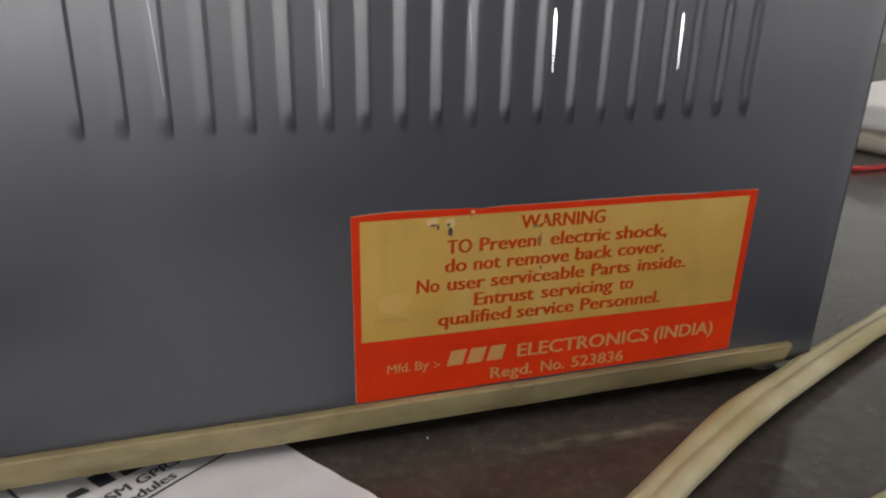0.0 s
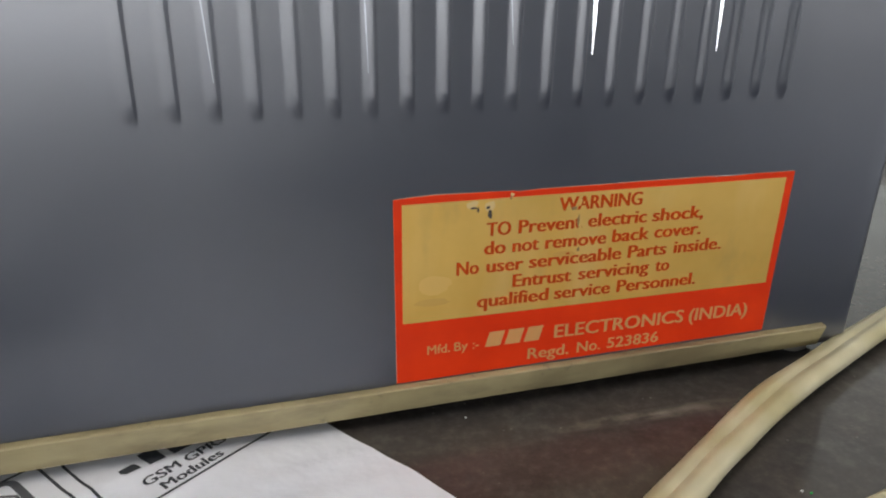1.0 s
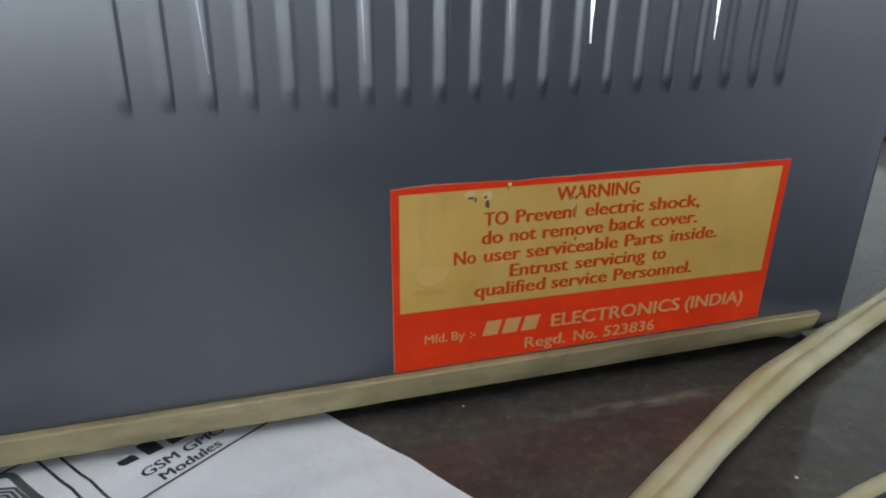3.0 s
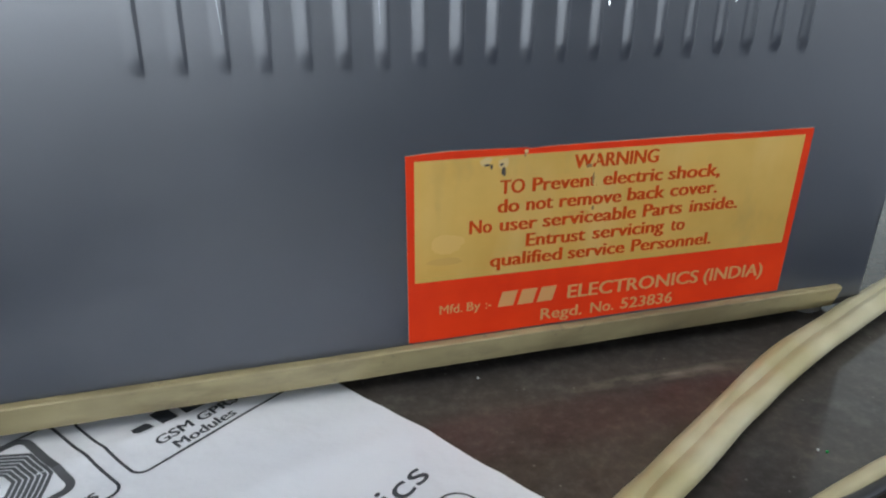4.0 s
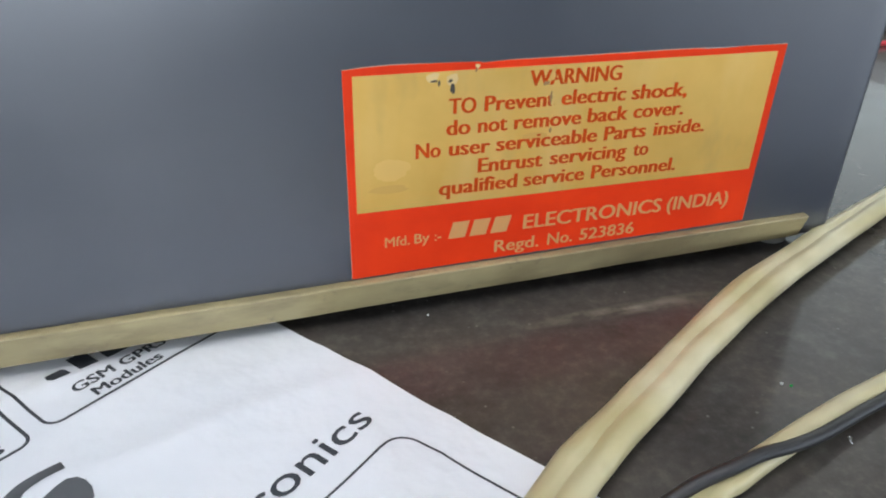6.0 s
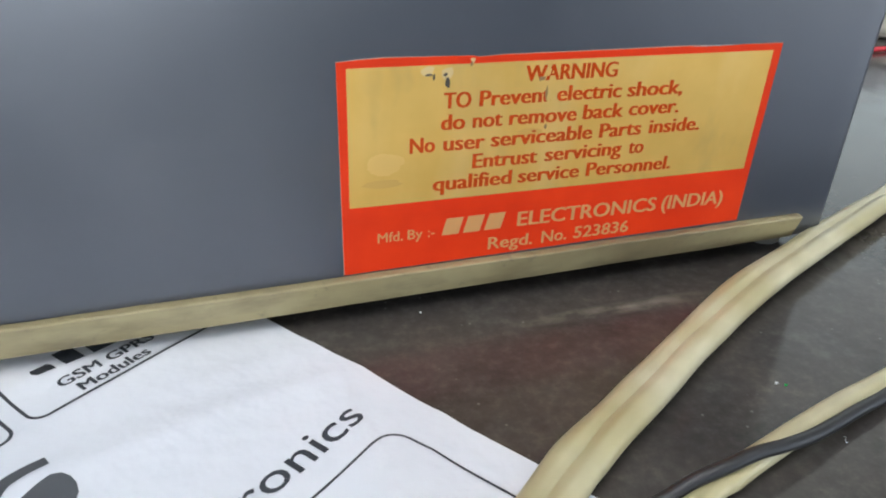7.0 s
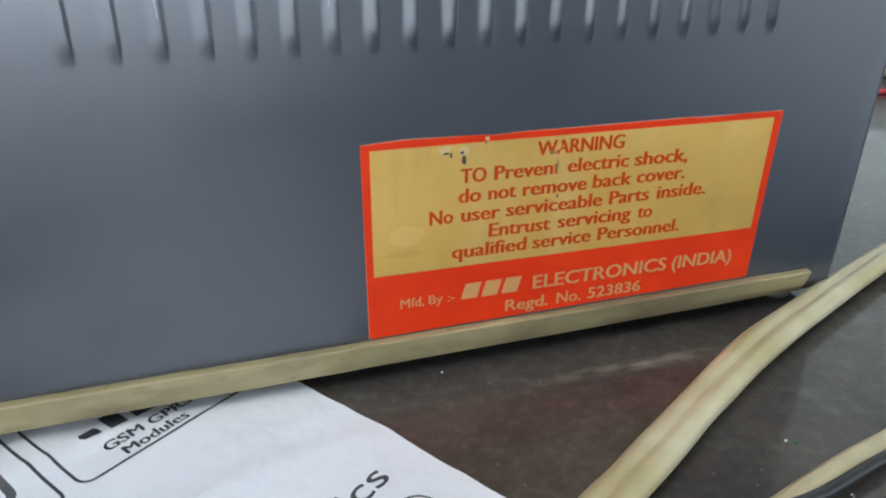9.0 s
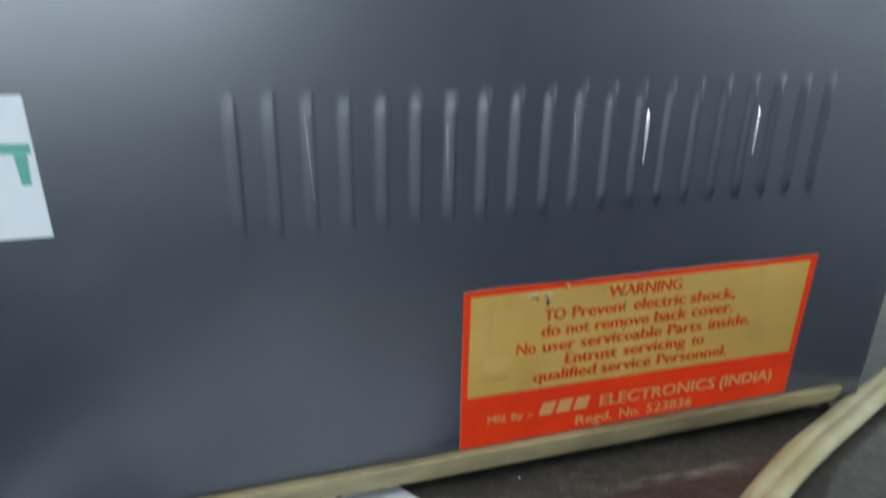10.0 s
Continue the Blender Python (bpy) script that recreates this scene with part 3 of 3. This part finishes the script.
CREASES = [((-0.060, 0.0215), (-0.026, 0.0140), 0.00055, 0.004), ((-0.030, -0.060), (-0.004, -0.018), 0.00055, 0.008), ((-0.060, 0.004), (-0.016, -0.012), 0.00045, 0.007),
           ((-0.016, -0.012), (0.0, -0.020), 0.00038, 0.005), ((-0.034, -0.020), (-0.012, -0.006), 0.00035, 0.006),
           ((-0.022, -0.002), (0.0, -0.010), 0.00030, 0.004), ((-0.012, -0.040), (0.0, -0.034), 0.00040, 0.005)]


def sheet_height(u, w):
    """The leaflet's gentle waves and creases above the worktop."""
    flat = smooth(-0.002, -0.012, w) if w > -0.012 else 1.0
    h = 0.00034 + 0.00042 * noise.noise((u * 30, w * 30, 2.2)) * (0.4 + 0.6 * flat) + 0.00022 * noise.noise((u * 80, w * 60, 7.1))
    for (a0, a1), (b0, b1), high, wide in CREASES:
        du, dw = b0 - a0, b1 - a1
        t = ((u - a0) * du + (w - a1) * dw) / (du * du + dw * dw)
        off = abs((u - a0) * dw - (w - a1) * du) / math.hypot(du, dw)
        fade = smooth(-0.25, 0.15, t) * (1 - smooth(0.85, 1.25, t))
        h += high * fade * max(0.0, 1 - off / wide) ** 1.5
    return max(0.00015, h)


def leaflet_sheet():
    us = [-0.074 + 0.074 * i / 92 for i in range(93)]
    ws = [0.060 - 0.145 * j / 145 for j in range(146)]
    verts = []
    for lift in (0.0, -0.0001):
        for w in ws:
            for u in us:
                edge = 0.00022 * noise.noise((w * 70, 3.3, 0)) if u == us[-1] else 0
                at = u + 0.030 * min(0, w) * (1 + u / 0.074)
                verts.append((at + edge, w, sheet_height(at, w) + lift))
    n, m = len(us), len(ws)
    faces = []
    for j in range(m - 1):
        for i in range(n - 1):
            a = j * n + i
            faces.append((a, a + n, a + n + 1, a + 1))
            b = a + n * m
            faces.append((b, b + 1, b + n + 1, b + n))
    rim = [i for i in range(n)] + [j * n + n - 1 for j in range(1, m)] + [(m - 1) * n + i for i in range(n - 2, -1, -1)] + [j * n for j in range(m - 2, 0, -1)]
    base = len(verts)
    verts += [verts[a] for a in rim] + [verts[a + n * m] for a in rim]
    for k in range(len(rim)):
        q = (k + 1) % len(rim)
        faces.append((base + k, base + q, base + q + len(rim), base + k + len(rim)))
    me = bpy.data.meshes.new("paper")
    me.from_pydata(verts, [], faces)
    me.polygons.foreach_set("use_smooth", [True] * len(faces))
    me.materials.append(PAPER)
    ob = new("paper", me)
    ob.parent = leaflet


leaflet_sheet()


def drape(bm, lift=0.00009):
    """Lays flat print, given in (u, w), on the leaflet's waves."""
    for v in bm.verts:
        v.co.z += sheet_height(v.co.x, v.co.y) + lift
    return bm


def printed_words(text, u0, u1, w, height, mat=BLACK_INK, weight=0.012):
    bm = lettering(text, u1 - u0, height, weight, depth=0)
    bmesh.ops.remove_doubles(bm, verts=bm.verts[:], dist=1e-7)
    for v in bm.verts:
        v.co = (u0 + v.co.x, w + v.co.z, -v.co.y)
    bmesh.ops.subdivide_edges(bm, edges=[e for e in bm.edges if e.calc_length() > 0.0009], cuts=2)
    return part("printed_word", drape(bm), mat, leaflet)


def round_rect(u0, u1, w0, w1, r):
    pts = []
    for cu, cw, a0 in ((u1 - r, w1 - r, 0), (u0 + r, w1 - r, 90), (u0 + r, w0 + r, 180), (u1 - r, w0 + r, 270)):
        for k in range(7):
            a = radians(a0 + 15 * k)
            pts.append((cu + r * math.cos(a), cw + r * math.sin(a)))
    return pts


def printed_outline(pts, width, mat=BLACK_INK, closed=True, name="printed_outline"):
    """A drawn line of that width along the (u, w) points."""
    full = []
    run = pts + pts[:1] if closed else pts
    for a, b in zip(run, run[1:]):
        n = max(1, int(math.dist(a, b) / 0.0012))
        full += [(a[0] + (b[0] - a[0]) * k / n, a[1] + (b[1] - a[1]) * k / n) for k in range(n)]
    if not closed:
        full.append(run[-1])
    bm = bmesh.new()
    rows = []
    for i, p in enumerate(full):
        q, s = (full[(i + 1) % len(full)], full[i - 1]) if closed else (full[min(i + 1, len(full) - 1)], full[max(i - 1, 0)])
        t = Vector((q[0] - s[0], q[1] - s[1])).normalized() * width / 2
        rows.append((bm.verts.new((p[0] - t.y, p[1] + t.x, 0)), bm.verts.new((p[0] + t.y, p[1] - t.x, 0))))
    pairs = list(zip(rows, rows[1:])) + ([(rows[-1], rows[0])] if closed else [])
    for a, b in pairs:
        bm.faces.new((a[0], b[0], b[1], a[1]))
    for f in bm.faces:
        f.normal_update()
        if f.normal.z < 0:
            f.normal_flip()
    return part(name, drape(bm), mat, leaflet)


def printed_patch(pts, mat=BLACK_INK, name="printed_shape"):
    bm = bmesh.new()
    bm.faces.new([bm.verts.new((u, w, 0)) for u, w in pts])
    bmesh.ops.triangulate(bm, faces=bm.faces[:])
    bmesh.ops.subdivide_edges(bm, edges=bm.edges[:], cuts=4)
    return part(name, drape(bm, 0.00011), mat, leaflet)


def band(pts, widths, mat=GREY_INK):
    """A drawn stroke whose width changes along it."""
    path = spline([(u, w, 0) for u, w in pts], 8)
    bm = bmesh.new()
    rows = []
    for i, p in enumerate(path):
        t = (path[min(i + 1, len(path) - 1)] - path[max(i - 1, 0)]).normalized()
        k = i / (len(path) - 1) * (len(widths) - 1)
        j = min(int(k), len(widths) - 2)
        h = (widths[j] + (widths[j + 1] - widths[j]) * (k - j)) / 2
        rows.append([bm.verts.new((p.x - t.y * h * s, p.y + t.x * h * s, 0)) for s in (1, 0, -1)])
    for a, b in zip(rows, rows[1:]):
        for j in range(2):
            bm.faces.new((a[j], a[j + 1], b[j + 1], b[j]))
    bmesh.ops.recalc_face_normals(bm, faces=bm.faces[:])
    return part("printed_shape", drape(bm, 0.00010), mat, leaflet)


printed_outline(round_rect(-0.0353, -0.0040, 0.0067, 0.0270, 0.0020), 0.00047)
printed_outline(round_rect(-0.0720, -0.0380, 0.0059, 0.0290, 0.0018), 0.00050)
printed_outline(round_rect(-0.0420, -0.0078, -0.0620, -0.0311, 0.0030), 0.00036)
printed_words("Modules", -0.0279, -0.0169, 0.0076, 0.0021, weight=0.03)
printed_words("GSM GPRS", -0.0294, -0.0143, 0.0105, 0.0020, weight=0.028)
printed_words("Readers", -0.0526, -0.0410, 0.0069, 0.0025, weight=0.03)
printed_words("ronics", -0.0286, -0.0085, -0.0272, 0.0045, weight=0.006)
printed_patch([(-0.0306, 0.0160), (-0.0301, 0.0151), (-0.0276, 0.0149), (-0.0276, 0.0165), (-0.0279, 0.0172), (-0.0304, 0.0172)])
printed_patch([(-0.0263, 0.0146), (-0.0235, 0.0144), (-0.0235, 0.0186), (-0.0263, 0.0188)])
printed_patch([(-0.0222, 0.0142), (-0.0185, 0.0140), (-0.0185, 0.0192), (-0.0222, 0.0194)])


def octagon(u, w, h, cut):
    return [(u + h, w - h + cut), (u + h, w + h - cut), (u + h - cut, w + h), (u - h + cut, w + h), (u - h, w + h - cut), (u - h, w - h + cut), (u - h + cut, w - h), (u + h - cut, w - h)]


# coil symbol in its frame
printed_outline(round_rect(-0.0598, -0.0421, 0.0119, 0.0285, 0.0018), 0.0013, GREY_INK)
for k in range(7):
    h = 0.0079 - 0.00074 * k
    printed_outline(octagon(-0.0510, 0.0204, h, h * 0.55), 0.00056, GREY_INK)
printed_patch(octagon(-0.0510, 0.0204, 0.0019, 0.0009), GREY_INK)
# the big printed mark as two plain strokes
band([(-0.03805, -0.0014), (-0.0410, -0.00105), (-0.0438, -0.0015), (-0.0461, -0.0034), (-0.0470, -0.0064)], [0.0016, 0.0017, 0.0019, 0.0022, 0.0024])
printed_patch([(-0.0450, -0.0057), (-0.0430, -0.0048), (-0.0407, -0.0042), (-0.0391, -0.0041), (-0.0381, -0.0048), (-0.0377, -0.0060), (-0.0378, -0.0075), (-0.0384, -0.0089), (-0.0400, -0.0105), (-0.0430, -0.0115), (-0.0450, -0.0105), (-0.0456, -0.0080)], GREY_INK)

# ---- cords ----
cord = thing("mains_cord", "cream grimy flat twin mains cord lying across the worktop", "cable")
CORD_PATH = [(-0.070, -0.125, 0.0026), (-0.016, -0.0715, 0.0029), (0.0140, -0.0468, 0.0032), (0.0216, -0.0414, 0.0033), (0.0330, -0.0347, 0.0034), (0.0485, -0.0255, 0.0035), (0.0672, -0.0152, 0.0035), (0.0880, -0.0060, 0.0034), (0.1245, 0.0092, 0.0030), (0.175, 0.028, 0.0026), (0.260, 0.045, 0.0024)]
flat_cord(cord, [(x - 0.00012, y + 0.00016, z) for x, y, z in CORD_PATH], 0.00340, 0.00214, 0.30, lambda t: 4 + 9 * math.sin(17 * t + 0.6) + 5 * math.sin(41 * t), CORD)

cord_2 = thing("thin_cord", "cream thin cord lying under a black wire", "cable")
flat_cord(cord_2, [(-0.012, -0.080, 0.0018), (0.012, -0.061, 0.0018), (0.0319, -0.0507, 0.0016), (0.0373, -0.0490, 0.0016), (0.0438, -0.0470, 0.0016), (0.0552, -0.0437, 0.0016), (0.0709, -0.0401, 0.0016), (0.105, -0.033, 0.0016), (0.16, -0.027, 0.0016)], 0.00172, 0.00138, 0.05, lambda t: 12, CORD)

wire = thing("black_wire", "glossy black insulated wire crossing over the cream cord", "wire")
part("insulation", sweep(spline([(-0.008, -0.0560, 0.0010), (0.012, -0.0525, 0.0010), (0.0255, -0.0501, 0.0018), (0.0313, -0.0492, 0.0030), (0.0366, -0.0489, 0.0038), (0.0411, -0.0484, 0.0041), (0.0457, -0.0482, 0.0039), (0.0513, -0.0472, 0.0032), (0.0576, -0.0456, 0.0027), (0.0655, -0.0436, 0.0022), (0.085, -0.0402, 0.0016), (0.14, -0.040, 0.0011)], 12), ring(0.00090), lambda t: 0), BLACK_PVC, wire, smooth=True)

red_wire = thing("red_wire", "thin red insulated wire on the worktop", "wire")
part("insulation", sweep(spline([(0.225, 0.150, 0.0012), (0.250, 0.1392, 0.0012), (0.268, 0.1390, 0.0012), (0.300, 0.136, 0.0012), (0.36, 0.120, 0.0012)], 10), ring(0.0011), lambda t: 0), RED_PVC, red_wire, smooth=True)

# ---- the white box further along the bench ----
tray = thing("plastic_box", "white plastic box with a lid on the worktop", "box", (0.335, 0.205, 0))
tray.rotation_euler = (0, 0, radians(18))
part("body", box(-0.060, 0.060, -0.035, 0.020, 0.0, 0.0115, 0.005, 4), CREAM_BOX, tray, "cream lower half", smooth=False)
part("lid", box(-0.062, 0.062, -0.037, 0.022, 0.0117, 0.0250, 0.003, 3), WHITE_BOX, tray)

# ---- glinting crumbs and a put-in green reflection on the worktop ----


def crumb(name, lab, at, size, mat, seed):
    rnd = random.Random(seed)
    bm = bmesh.new()
    bmesh.ops.create_icosphere(bm, subdivisions=1, radius=size)
    for v in bm.verts:
        v.co *= rnd.uniform(0.7, 1.2)
        v.co.z = max(v.co.z * 0.7, -size * 0.5)
    ob = link_mesh(name, bm, mat)
    ob.location = (*at, size * 0.5)
    tagged(ob, lab, "crumb", "crumbs on the worktop")


crumb("glass_crumb", "tiny clear glinting crumb on the dark worktop", (0.0577, -0.0341), 0.00030, CHIP_GLASS, 1)
crumb("glass_crumb", "tiny clear glinting crumb on the dark worktop", (0.0123, -0.0014), 0.00022, CHIP_GLASS, 2)
# a green LED's reflection in the granite, set down as a coloured bead
crumb("green_reflection", "tiny green bead imitating a reflected green light on the dark worktop", (0.0588, -0.0349), 0.00026, GREEN_GLINT, 3)
shaving = thing("metal_shaving", "tiny curled bright metal shaving on the dark worktop", "shaving", (0.0582, -0.0468, 0))
part("curl", sweep(spline([(0.0001, 0.0006, 0.0002), (0.0004, 0.0003, 0.0003), (0.0, 0.0, 0.0003), (-0.0003, -0.0002, 0.0002), (-0.0001, -0.0005, 0.0001)], 6), ring(0.00005), lambda t: 0), STEEL_AND_GLINT, shaving, smooth=True)
